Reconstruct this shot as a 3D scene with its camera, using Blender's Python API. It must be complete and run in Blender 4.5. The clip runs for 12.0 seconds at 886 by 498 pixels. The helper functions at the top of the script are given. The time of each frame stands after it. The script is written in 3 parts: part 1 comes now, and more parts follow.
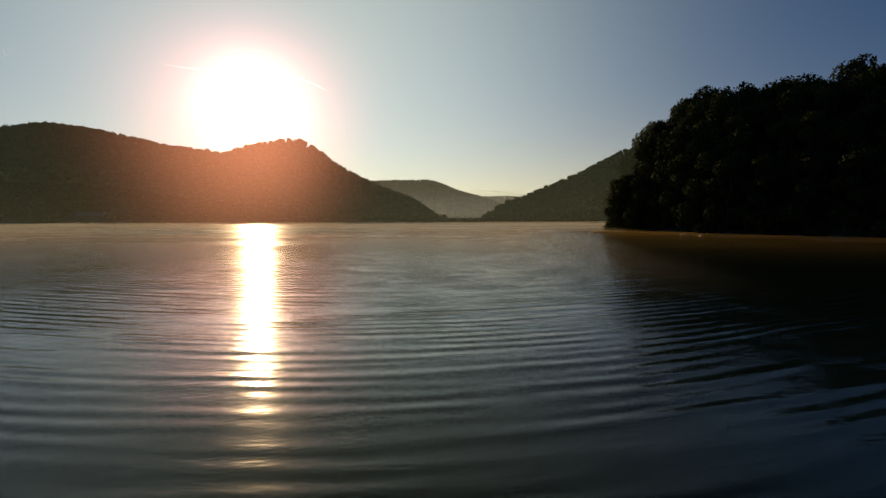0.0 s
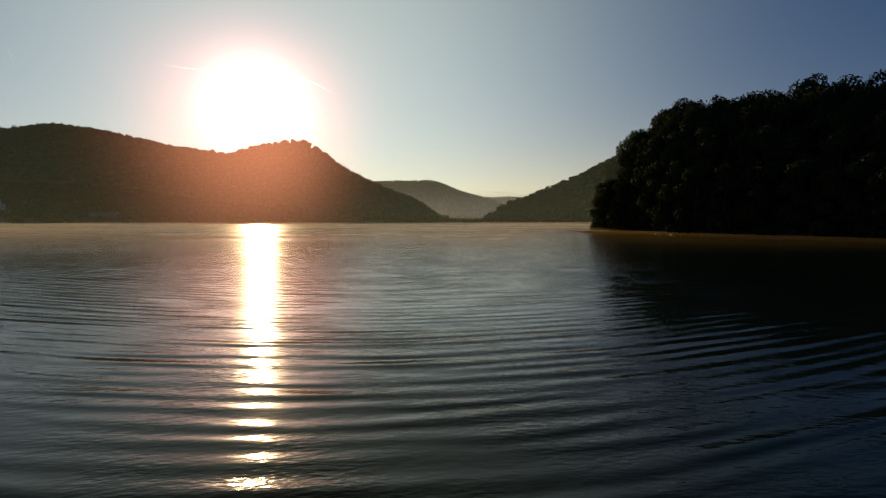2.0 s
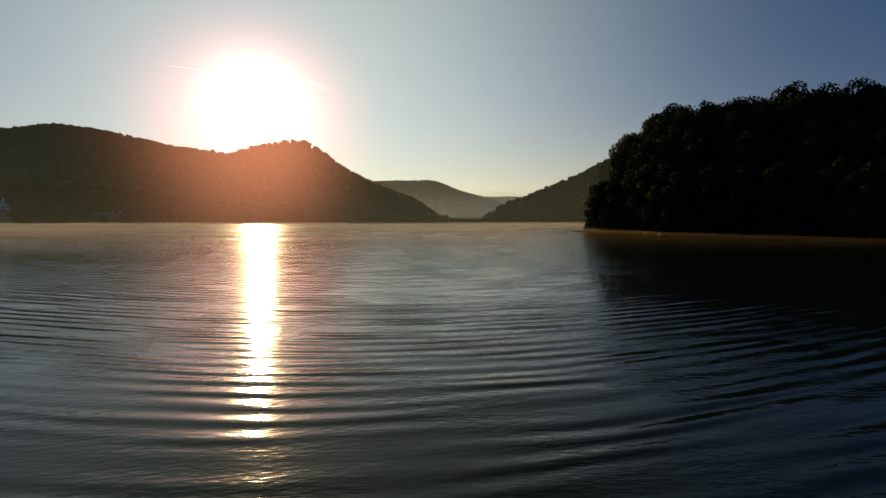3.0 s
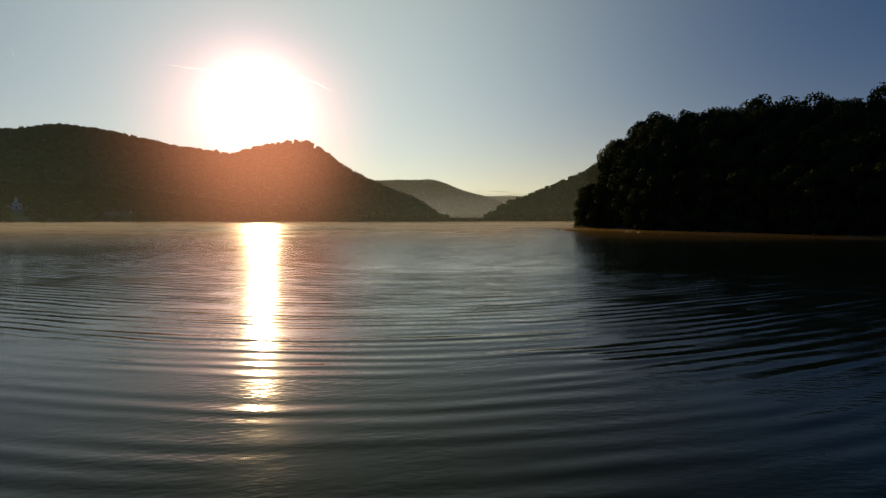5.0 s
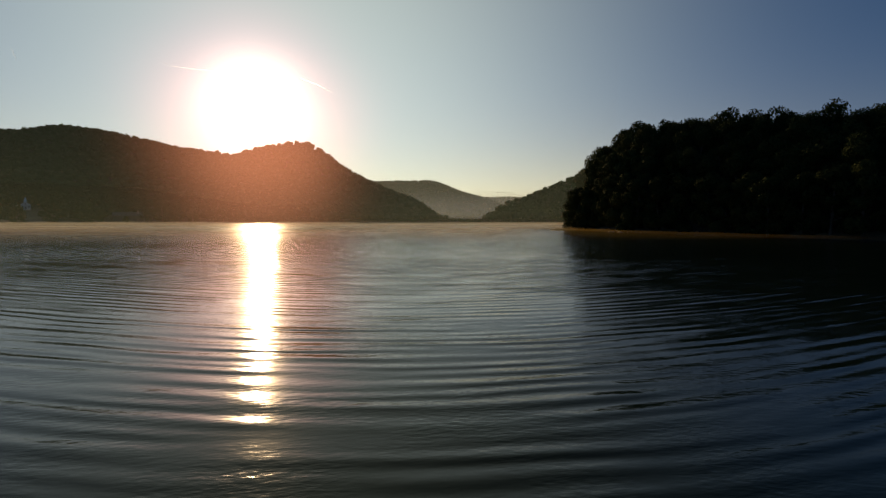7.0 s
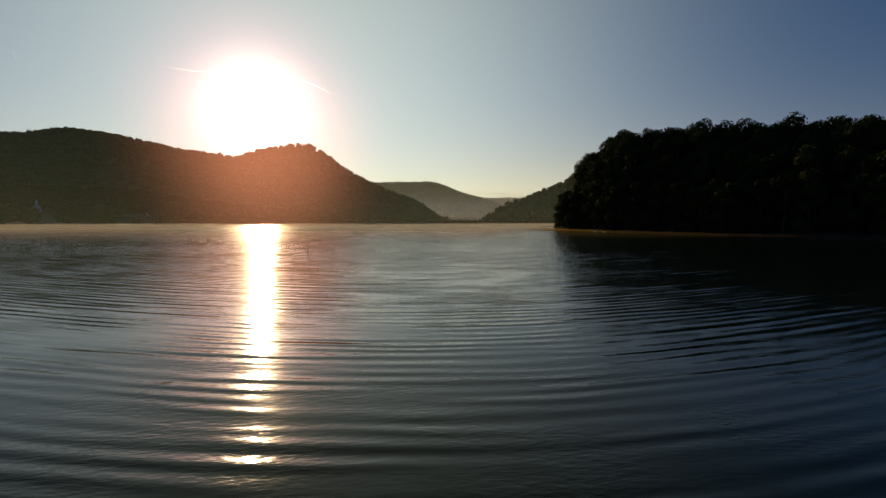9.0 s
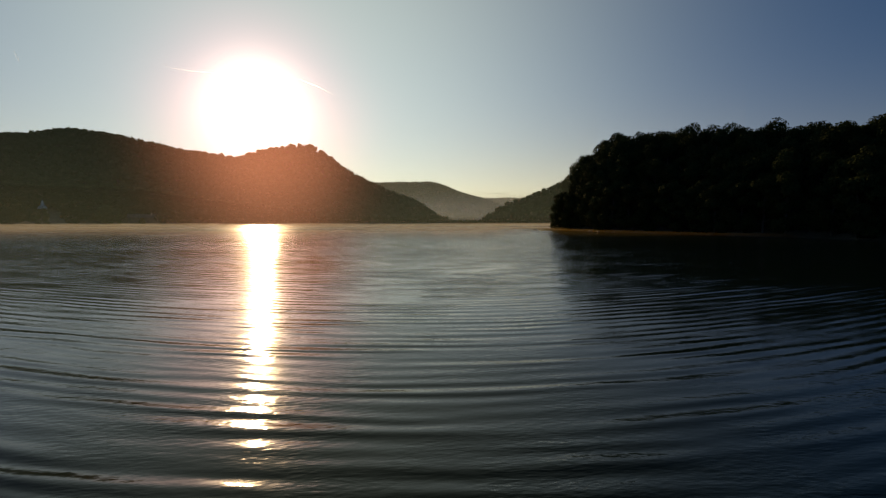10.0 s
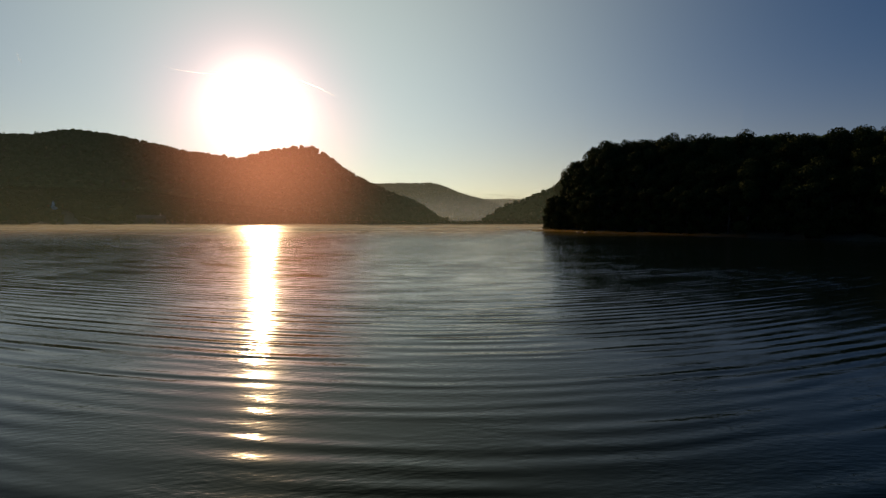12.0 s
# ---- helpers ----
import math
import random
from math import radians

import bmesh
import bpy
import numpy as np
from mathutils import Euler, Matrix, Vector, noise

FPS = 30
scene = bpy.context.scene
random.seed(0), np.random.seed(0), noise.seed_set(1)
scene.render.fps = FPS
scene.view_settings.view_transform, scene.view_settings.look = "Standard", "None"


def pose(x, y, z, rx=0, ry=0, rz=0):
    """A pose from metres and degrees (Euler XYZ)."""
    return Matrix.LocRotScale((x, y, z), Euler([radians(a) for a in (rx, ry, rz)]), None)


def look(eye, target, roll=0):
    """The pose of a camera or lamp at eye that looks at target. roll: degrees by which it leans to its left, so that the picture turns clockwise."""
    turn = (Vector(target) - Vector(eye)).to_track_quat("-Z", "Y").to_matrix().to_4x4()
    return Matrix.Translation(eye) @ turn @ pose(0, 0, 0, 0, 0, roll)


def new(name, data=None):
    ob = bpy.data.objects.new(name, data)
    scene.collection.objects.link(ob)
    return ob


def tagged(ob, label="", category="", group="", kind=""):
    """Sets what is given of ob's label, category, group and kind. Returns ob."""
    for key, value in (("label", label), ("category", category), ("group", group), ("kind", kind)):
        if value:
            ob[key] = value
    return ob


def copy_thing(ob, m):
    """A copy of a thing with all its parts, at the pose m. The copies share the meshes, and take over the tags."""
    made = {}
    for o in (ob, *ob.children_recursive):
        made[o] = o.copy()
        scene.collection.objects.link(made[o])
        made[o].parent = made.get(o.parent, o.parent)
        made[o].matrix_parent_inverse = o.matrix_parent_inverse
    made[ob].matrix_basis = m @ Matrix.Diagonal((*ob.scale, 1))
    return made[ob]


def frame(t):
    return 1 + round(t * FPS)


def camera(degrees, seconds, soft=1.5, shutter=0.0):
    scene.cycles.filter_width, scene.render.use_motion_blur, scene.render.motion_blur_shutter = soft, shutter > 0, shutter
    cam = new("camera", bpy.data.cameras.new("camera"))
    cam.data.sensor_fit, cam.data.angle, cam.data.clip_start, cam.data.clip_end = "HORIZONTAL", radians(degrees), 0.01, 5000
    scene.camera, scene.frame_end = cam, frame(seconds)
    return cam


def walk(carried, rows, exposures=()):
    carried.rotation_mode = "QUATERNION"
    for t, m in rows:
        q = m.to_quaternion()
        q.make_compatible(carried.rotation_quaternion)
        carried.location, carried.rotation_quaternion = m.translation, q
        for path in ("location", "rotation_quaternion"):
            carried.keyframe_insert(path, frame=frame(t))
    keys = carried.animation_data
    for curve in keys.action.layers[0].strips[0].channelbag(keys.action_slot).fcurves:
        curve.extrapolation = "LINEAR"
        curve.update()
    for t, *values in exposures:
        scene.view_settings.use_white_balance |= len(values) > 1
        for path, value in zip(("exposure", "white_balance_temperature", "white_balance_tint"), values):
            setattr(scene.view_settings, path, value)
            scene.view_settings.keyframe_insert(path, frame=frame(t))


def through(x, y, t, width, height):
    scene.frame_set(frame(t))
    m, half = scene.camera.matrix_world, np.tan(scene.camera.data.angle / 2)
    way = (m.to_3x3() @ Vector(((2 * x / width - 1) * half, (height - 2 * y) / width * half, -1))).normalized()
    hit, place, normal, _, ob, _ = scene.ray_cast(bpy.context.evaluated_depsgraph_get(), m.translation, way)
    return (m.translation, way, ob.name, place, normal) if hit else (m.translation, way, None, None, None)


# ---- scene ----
cam = camera(85.0, 12.0, soft=1.35)
PATH = [
    (0, (0.803, -2.342, 2.223), (0.949, -0.352, 2.097), -0.1),
    (0.5, (0.819, -4.237, 2.249), (0.964, -2.247, 2.124), -0.2),
    (1, (0.853, -5.874, 2.224), (0.996, -3.883, 2.1), -0.1),
    (1.5, (0.89, -7.874, 2.245), (1.027, -5.883, 2.122), -0.1),
    (2, (0.767, -9.667, 2.225), (0.903, -7.675, 2.101), -0.0),
    (2.5, (0.795, -11.21, 2.24), (0.933, -9.219, 2.116), 0.1),
    (3, (0.631, -12.943, 2.299), (0.769, -10.951, 2.174), 0.0),
    (5, (0.208, -20.468, 2.33), (0.341, -18.476, 2.202), 0.0),
    (5.5, (0.02, -22.309, 2.365), (0.157, -20.318, 2.238), 0.1),
    (6, (-0.129, -24.33, 2.376), (0.007, -22.338, 2.248), 0.0),
    (6.5, (-0.216, -26.285, 2.361), (-0.08, -24.294, 2.234), 0.1),
    (7, (-0.28, -28.15, 2.337), (-0.143, -26.159, 2.212), 0.1),
    (9, (-0.738, -36.201, 2.425), (-0.602, -34.209, 2.304), 0.0),
    (9.5, (-0.832, -38.342, 2.451), (-0.698, -36.35, 2.331), 0.1),
    (10, (-1.002, -40.422, 2.437), (-0.867, -38.43, 2.316), 0.0),
    (10.5, (-1.199, -42.647, 2.434), (-1.064, -40.655, 2.313), 0.0),
    (11, (-1.396, -44.764, 2.501), (-1.262, -42.772, 2.383), 0.0),
    (11.5, (-1.481, -46.646, 2.531), (-1.346, -44.654, 2.414), 0.1),
    (12, (-1.468, -48.794, 2.567), (-1.334, -46.802, 2.45), 0.1),
]
walk(cam, [(t, look(eye, target, roll)) for t, eye, target, roll in PATH], exposures=[(0, 0.0, 8200, 12), (12, 0.0, 8200, 12)])

# ---- light ----
SUN_DIR = Vector((-0.2847, 0.935, 0.2040)).normalized()
SUN_ELEV = math.asin(SUN_DIR.z)
SUN_HEAD = math.atan2(SUN_DIR.x, SUN_DIR.y)

world = bpy.data.worlds.new("sky")
scene.world = world
world.use_nodes = True
wn, wl = world.node_tree.nodes, world.node_tree.links
wn.clear()
sky = wn.new("ShaderNodeTexSky")
sky.sky_type = "NISHITA"
sky.sun_disc = False
sky.sun_elevation = SUN_ELEV
sky.sun_rotation = SUN_HEAD % (2 * math.pi)
sky.altitude = 200
sky.air_density, sky.dust_density, sky.ozone_density = 1.0, 0.0, 8.0
# the hazy aureole round the low sun, and a wide glow leaning towards the open valley
VALLEY_DIR = Vector((math.sin(SUN_HEAD + radians(4)) * math.cos(SUN_ELEV), math.cos(SUN_HEAD + radians(4)) * math.cos(SUN_ELEV), math.sin(SUN_ELEV)))
coord = wn.new("ShaderNodeTexCoord")


def toward(way):
    n = wn.new("ShaderNodeVectorMath")
    n.operation = "DOT_PRODUCT"
    n.inputs[1].default_value = way
    wl.new(coord.outputs["Generated"], n.inputs[0])
    return n.outputs["Value"]


def world_math(op, a, b):
    n = wn.new("ShaderNodeMath")
    n.operation = op
    for i, v in enumerate((a, b)):
        if isinstance(v, (int, float)):
            n.inputs[i].default_value = v
        else:
            wl.new(v, n.inputs[i])
    return n.outputs[0]


near_sun, near_valley = (world_math("MAXIMUM", toward(way), 0.0) for way in (SUN_DIR, VALLEY_DIR))


def aureole(cosine, power, strength, colour):
    fac = world_math("POWER", cosine, power)
    bg = wn.new("ShaderNodeBackground")
    bg.inputs["Color"].default_value = (*colour, 1)
    wl.new(world_math("MULTIPLY", fac, strength), bg.inputs["Strength"])
    return bg.outputs[0]


base = wn.new("ShaderNodeBackground")
base.inputs["Strength"].default_value = 0.056
wl.new(sky.outputs[0], base.inputs["Color"])
total = base.outputs[0]
glows = [aureole(*row) for row in ((near_sun, 460, 1.9, (1.0, 0.94, 0.84)), (near_sun, 120, 0.65, (1.0, 0.38, 0.48)), (near_valley, 6, 0.55, (0.84, 1.0, 0.84)))]
# haze low over the horizon, brighter towards the sun
axes = wn.new("ShaderNodeSeparateXYZ")
wl.new(coord.outputs["Generated"], axes.inputs[0])
low = world_math("POWER", world_math("SUBTRACT", 1.0, world_math("MINIMUM", world_math("ABSOLUTE", axes.outputs[2], 0.0), 1.0)), 10.0)
sunward = world_math("POWER", near_valley, 1.2)
haze = wn.new("ShaderNodeBackground")
haze.inputs["Color"].default_value = (1.0, 0.63, 0.12, 1)
wl.new(world_math("MULTIPLY", world_math("MULTIPLY", low, sunward), 0.62), haze.inputs["Strength"])
glows.append(haze.outputs[0])
for glow in glows:
    add = wn.new("ShaderNodeAddShader")
    wl.new(total, add.inputs[0])
    wl.new(glow, add.inputs[1])
    total = add.outputs[0]
wl.new(total, wn.new("ShaderNodeOutputWorld").inputs[0])

lamp = bpy.data.lights.new("sun", "SUN")
lamp.energy, lamp.angle, lamp.color = 2.8, radians(0.53), (1.0, 0.74, 0.47)
sun = new("sun", lamp)
sun.matrix_basis = look(SUN_DIR * 100, (0, 0, 0))


# ---- materials ----
class Mat:
    """A node material under construction."""

    def __init__(self, name):
        self.m = bpy.data.materials.new(name)
        self.m.use_nodes = True
        self.n, self.l = self.m.node_tree.nodes, self.m.node_tree.links
        self.bsdf = self.n["Principled BSDF"]
        self.out = self.n["Material Output"]

    def put(self, socket, v):
        if isinstance(v, (int, float)):
            socket.default_value = v
        elif isinstance(v, tuple):
            socket.default_value = v if len(v) == len(socket.default_value) else (*v, 1)
        else:
            self.l.new(v, socket)

    def set(self, **values):
        for k, v in values.items():
            self.put(self.bsdf.inputs[k.replace("_", " ")], v)
        return self

    def coords(self, scale=(1, 1, 1), kind="Object", turn=0.0):
        c, m = self.n.new("ShaderNodeTexCoord"), self.n.new("ShaderNodeMapping")
        m.inputs["Scale"].default_value = scale
        m.inputs["Rotation"].default_value = (0, 0, turn)
        self.l.new(c.outputs[kind], m.inputs["Vector"])
        return m.outputs[0]

    def noise(self, scale, detail=2.0, vec=None, rough=0.5):
        t = self.n.new("ShaderNodeTexNoise")
        t.inputs["Scale"].default_value, t.inputs["Detail"].default_value, t.inputs["Roughness"].default_value = scale, detail, rough
        self.l.new(vec if vec is not None else self.coords(), t.inputs["Vector"])
        return t.outputs["Fac"]

    def math(self, op, a, b=0.0):
        n = self.n.new("ShaderNodeMath")
        n.operation = op
        self.put(n.inputs[0], a)
        self.put(n.inputs[1], b)
        return n.outputs[0]

    def ramp(self, fac, *stops):
        r = self.n.new("ShaderNodeValToRGB")
        e = r.color_ramp.elements
        while len(e) < len(stops):
            e.new(0.5)
        for el, (p, c) in zip(e, stops):
            el.position, el.color = p, (*c, 1)
        self.l.new(fac, r.inputs[0])
        return r.outputs[0]

    def rng(self, fac, a, b, c, d):
        r = self.n.new("ShaderNodeMapRange")
        self.put(r.inputs[0], fac)
        for i, v in enumerate((a, b, c, d)):
            r.inputs[i + 1].default_value = v
        return r.outputs[0]

    def bump(self, height, distance, strength=1.0):
        b = self.n.new("ShaderNodeBump")
        b.inputs["Distance"].default_value, b.inputs["Strength"].default_value = distance, strength
        self.l.new(height, b.inputs["Height"])
        self.l.new(b.outputs[0], self.bsdf.inputs["Normal"])
        return self

    def mix_shader(self, fac, a, b):
        x = self.n.new("ShaderNodeMixShader")
        self.put(x.inputs[0], fac)
        self.l.new(a, x.inputs[1])
        self.l.new(b, x.inputs[2])
        return x.outputs[0]


def leaf_material(name, dark, light, through=0.06, sheen=0.02):
    m = Mat(name)
    geo, info = m.n.new("ShaderNodeNewGeometry"), m.n.new("ShaderNodeObjectInfo")
    mixed = m.math("ADD", m.math("MULTIPLY", geo.outputs["Random Per Island"], 0.6), m.math("MULTIPLY", info.outputs["Random"], 0.4))
    col = m.ramp(mixed, (0.0, dark), (1.0, light))
    m.set(Base_Color=col, Roughness=0.75, Specular_IOR_Level=sheen)
    if through:
        tr = m.n.new("ShaderNodeBsdfTranslucent")
        m.l.new(col, tr.inputs["Color"])
        m.l.new(m.mix_shader(through, m.bsdf.outputs[0], tr.outputs[0]), m.out.inputs[0])
    return m.m


def plain_material(name, a, b, scale, rough=0.8, relief=0.0):
    m = Mat(name)
    n1, n2 = m.noise(scale, 4), m.noise(scale * 9, 3)
    m.set(Base_Color=m.ramp(m.math("ADD", m.math("MULTIPLY", n1, 0.65), m.math("MULTIPLY", n2, 0.35)), (0.3, a), (0.7, b)), Roughness=rough)
    if relief:
        m.bump(n2, relief)
    return m.m


LEAF = leaf_material("broadleaf_foliage", (0.018, 0.026, 0.008), (0.046, 0.058, 0.018))
LEAF_PALE = leaf_material("willow_foliage", (0.035, 0.046, 0.015), (0.065, 0.078, 0.028), 0.15)
WOODS = leaf_material("woodland_canopy", (0.055, 0.078, 0.030), (0.095, 0.125, 0.050), 0.0, 0.0)
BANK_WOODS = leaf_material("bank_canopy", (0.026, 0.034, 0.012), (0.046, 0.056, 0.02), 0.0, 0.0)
BARK = plain_material("bark", (0.04, 0.032, 0.024), (0.09, 0.075, 0.06), 3.0, 0.9, 0.03)
SOIL = plain_material("forest_floor", (0.035, 0.03, 0.018), (0.075, 0.07, 0.04), 0.15, 0.95, 0.2)
GRASSY = plain_material("grassy_gravel", (0.16, 0.15, 0.07), (0.34, 0.3, 0.18), 1.6, 0.95, 0.06)
PALE_METAL = plain_material("metal_roof", (0.07, 0.064, 0.05), (0.12, 0.11, 0.09), 0.6, 0.85)
STONE = plain_material("lake_stone", (0.15, 0.14, 0.12), (0.32, 0.3, 0.26), 2.0, 0.85, 0.03)
GREY_BOARD = plain_material("weathered_boards", (0.075, 0.066, 0.054), (0.12, 0.11, 0.09), 0.8, 0.8)
WHITE = plain_material("white_paint", (0.66, 0.66, 0.62), (0.8, 0.8, 0.76), 0.8, 0.6)
SHINGLE = plain_material("grey_shingle", (0.10, 0.10, 0.10), (0.2, 0.2, 0.2), 1.5, 0.85, 0.02)
DARK_GLASS = plain_material("window_glass", (0.02, 0.025, 0.03), (0.04, 0.045, 0.05), 1.0, 0.08)


def water_material():
    m = Mat("lake_water")
    xyz = m.n.new("ShaderNodeSeparateXYZ")
    c = m.n.new("ShaderNodeTexCoord")
    m.l.new(c.outputs["Object"], xyz.inputs[0])
    x, y = xyz.outputs[0], xyz.outputs[1]
    # crests bend away on both sides of the wake's middle line
    xs = m.math("MULTIPLY", x, 0.125)
    bend = m.math("MULTIPLY", m.math("SUBTRACT", m.math("SQRT", m.math("ADD", m.math("MULTIPLY", xs, xs), 1.0)), 1.0), 4.0)
    yy = m.math("SUBTRACT", y, bend)
    comb = m.n.new("ShaderNodeCombineXYZ")
    m.l.new(m.math("MULTIPLY", x, 0.38), comb.inputs[0])
    m.l.new(yy, comb.inputs[1])
    vec = comb.outputs[0]
    patch = m.rng(m.noise(0.09, 2, m.coords((0.5, 1, 1))), 0.35, 0.65, 0.45, 1.15)

    def waves(scale, distortion, detail):
        bands = m.n.new("ShaderNodeTexWave")
        bands.wave_type, bands.bands_direction, bands.wave_profile = "BANDS", "Y", "SIN"
        for key, value in (("Scale", scale), ("Distortion", distortion), ("Detail", 1.0), ("Detail Scale", detail)):
            bands.inputs[key].default_value = value
        m.l.new(vec, bands.inputs["Vector"])
        return bands.outputs["Fac"]

    # two close wave trains of the wake, and a slow swell under them
    train = m.math("MULTIPLY", waves(0.74, 2.8, 1.0), m.rng(m.noise(0.9, 1, vec), 0.36, 0.64, 0.001, 0.017))
    second = m.math("MULTIPLY", waves(0.46, 3.6, 0.9), m.rng(m.noise(0.3, 1, m.coords((0.3, 1, 1))), 0.4, 0.65, 0.0, 0.014))
    swell = m.math("MULTIPLY", m.noise(0.6, 1, vec), 0.018)
    crest = m.math("ADD", m.math("ADD", train, second), m.math("MULTIPLY", m.noise(3.4, 1.0, vec), 0.006))
    fine = m.math("MULTIPLY", m.noise(14.0, 2.0, m.coords((0.36, 1, 1), turn=-0.6)), m.rng(m.noise(0.6, 2), 0.4, 0.64, 0.0025, 0.010))
    total = m.math("ADD", swell, m.math("MULTIPLY", m.math("ADD", crest, fine), patch))
    # the open lake beyond the headland is ruffled by the wind
    streaks = m.rng(m.noise(0.16, 3, m.coords((0.22, 1, 1))), 0.38, 0.62, 0.0, 1.0)
    ruffled = m.math("ADD", m.math("ADD", m.rng(y, -45.0, 10.0, 0.09, 0.11), m.rng(y, 10.0, 120.0, 0.0, 0.1)), m.math("MULTIPLY", streaks, m.rng(y, 0.0, 60.0, 0.0, 0.08)))
    heave = m.math("MULTIPLY", m.noise(0.42, 2.0, m.coords((0.8, 1, 1))), m.rng(y, -5.0, 60.0, 0.0, 0.1))
    total = m.math("ADD", total, heave)
    m.set(Base_Color=(0.003, 0.008, 0.005), Roughness=ruffled, IOR=1.333, Specular_IOR_Level=0.5, Specular_Tint=(0.4, 0.4, 0.08))
    m.bump(total, 1.0)
    return m.m


def mist_material(name, density, scale, low=0.0, share=0.6, tint=(0.96, 0.92, 0.85)):
    """Thin mist that scatters light both ways and thins out towards its top."""
    m = Mat(name)
    n1, n2 = m.noise(scale, 4, m.coords((0.45, 1, 1)), 0.6), m.noise(scale * 0.22, 2, m.coords((0.45, 1, 1)))
    wisps = m.math("MULTIPLY", m.rng(n1, 0.35, 0.7, low, 1), m.rng(n2, 0.38, 0.62, max(low, 0.2), 1))
    z = m.n.new("ShaderNodeSeparateXYZ")
    m.l.new(m.coords(kind="Generated"), z.inputs[0])
    alpha = m.math("MULTIPLY", m.math("MULTIPLY", wisps, density), m.rng(z.outputs[2], 0.2, 1.0, 1.0, 0.0))
    d, t, clear = m.n.new("ShaderNodeBsdfDiffuse"), m.n.new("ShaderNodeBsdfTranslucent"), m.n.new("ShaderNodeBsdfTransparent")
    for sh in (d, t):
        sh.inputs["Color"].default_value = (*tint, 1)
    m.l.new(m.mix_shader(alpha, clear.outputs[0], m.mix_shader(share, d.outputs[0], t.outputs[0])), m.out.inputs[0])
    return m.m


def low_mist_material(name, density, tint, shape):
    """Droplets over the water: their normal is fixed on the sun, so they take it full on; shape: where the mist lies.
    """
    m = Mat(name)
    xyz = m.n.new("ShaderNodeSeparateXYZ")
    m.l.new(m.coords(), xyz.inputs[0])
    drift = m.rng(m.noise(0.05, 4, m.coords((0.35, 1, 1), turn=0.1), 0.6), 0.3, 0.7, 0.35, 1.3)
    wisps = m.rng(m.noise(0.3, 4, m.coords((0.3, 1, 1)), 0.6), 0.3, 0.7, 0.75, 1.2)
    alpha = m.math("MULTIPLY", m.math("MULTIPLY", m.math("MULTIPLY", drift, wisps), shape(m, xyz.outputs[0], xyz.outputs[1])), density)
    lit, clear = m.n.new("ShaderNodeBsdfDiffuse"), m.n.new("ShaderNodeBsdfTransparent")
    lit.inputs["Color"].default_value = (*tint, 1)
    way = m.n.new("ShaderNodeCombineXYZ")
    for i in range(3):
        way.inputs[i].default_value = SUN_DIR[i]
    m.l.new(way.outputs[0], lit.inputs["Normal"])
    m.l.new(m.mix_shader(alpha, clear.outputs[0], lit.outputs[0]), m.out.inputs[0])
    return m.m


def open_lake(m, x, y):
    """Thickest far out, thinning towards the near water and masked off the headland's dark reflection."""
    # cuts the mist along the headland's mirror image so that stays dark
    off_reflection = m.rng(m.math("SUBTRACT", x, m.math("MULTIPLY", y, 0.25)), 1.0, 9.0, 1.0, 0.0)
    past = m.rng(y, 60.0, 85.0, 0.0, 1.0)
    return m.math("MULTIPLY", m.math("MAXIMUM", off_reflection, past), m.math("ADD", m.rng(y, 8.0, 44.0, 0.0, 0.62), m.rng(y, 40.0, 150.0, 0.0, 0.38)))


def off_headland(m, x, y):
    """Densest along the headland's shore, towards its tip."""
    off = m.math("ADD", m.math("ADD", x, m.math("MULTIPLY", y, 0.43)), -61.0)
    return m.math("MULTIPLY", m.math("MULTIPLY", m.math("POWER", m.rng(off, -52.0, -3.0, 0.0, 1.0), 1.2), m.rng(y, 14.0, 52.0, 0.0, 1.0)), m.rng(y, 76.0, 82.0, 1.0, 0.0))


def haze_material(name, veil, glow, scale, tint, glow_tint):
    """Haze that thins out upwards: an even veil, and droplets that throw the sun's light forwards."""
    m = Mat(name)
    z = m.n.new("ShaderNodeSeparateXYZ")
    m.l.new(m.coords(kind="Generated"), z.inputs[0])
    thin = m.math("MULTIPLY", m.math("POWER", m.math("SUBTRACT", 1.0, z.outputs[2]), 1.6), m.rng(z.outputs[2], 0.0, 0.035, 0.15, 1.0))
    drift = m.math("MULTIPLY", thin, m.rng(m.noise(scale, 3), 0.3, 0.7, 0.8, 1.2))
    even, drops, clear = m.n.new("ShaderNodeBsdfTranslucent"), m.n.new("ShaderNodeBsdfRefraction"), m.n.new("ShaderNodeBsdfTransparent")
    even.inputs["Color"].default_value, drops.inputs["Color"].default_value = (*tint, 1), (*glow_tint, 1)
    drops.inputs["Roughness"].default_value, drops.inputs["IOR"].default_value = 0.75, 1.35
    veiled = m.mix_shader(m.math("MULTIPLY", drift, veil), clear.outputs[0], even.outputs[0])
    m.l.new(m.mix_shader(m.math("MULTIPLY", drift, glow), veiled, drops.outputs[0]), m.out.inputs[0])
    return m.m


WATER = water_material()
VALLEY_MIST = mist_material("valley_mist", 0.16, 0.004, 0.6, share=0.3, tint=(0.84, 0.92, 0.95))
# veil and red glow tint stand in for lens flare over the hills
FLARE_HAZE = haze_material("flare_haze", 0.042, 0.042, 0.02, (0.72, 1.0, 0.85), (1.0, 0.48, 0.43))
VALLEY_HAZE = haze_material("valley_haze", 0.11, 0.003, 0.004, (0.8, 0.97, 1.0), (1.0, 0.8, 0.7))
FAR_HAZE = haze_material("far_haze", 0.14, 0.003, 0.003, (0.85, 0.97, 1.0), (1.0, 0.8, 0.7))
LAKE_MIST = low_mist_material("lake_mist", 0.52, (0.97, 0.86, 0.64), open_lake)
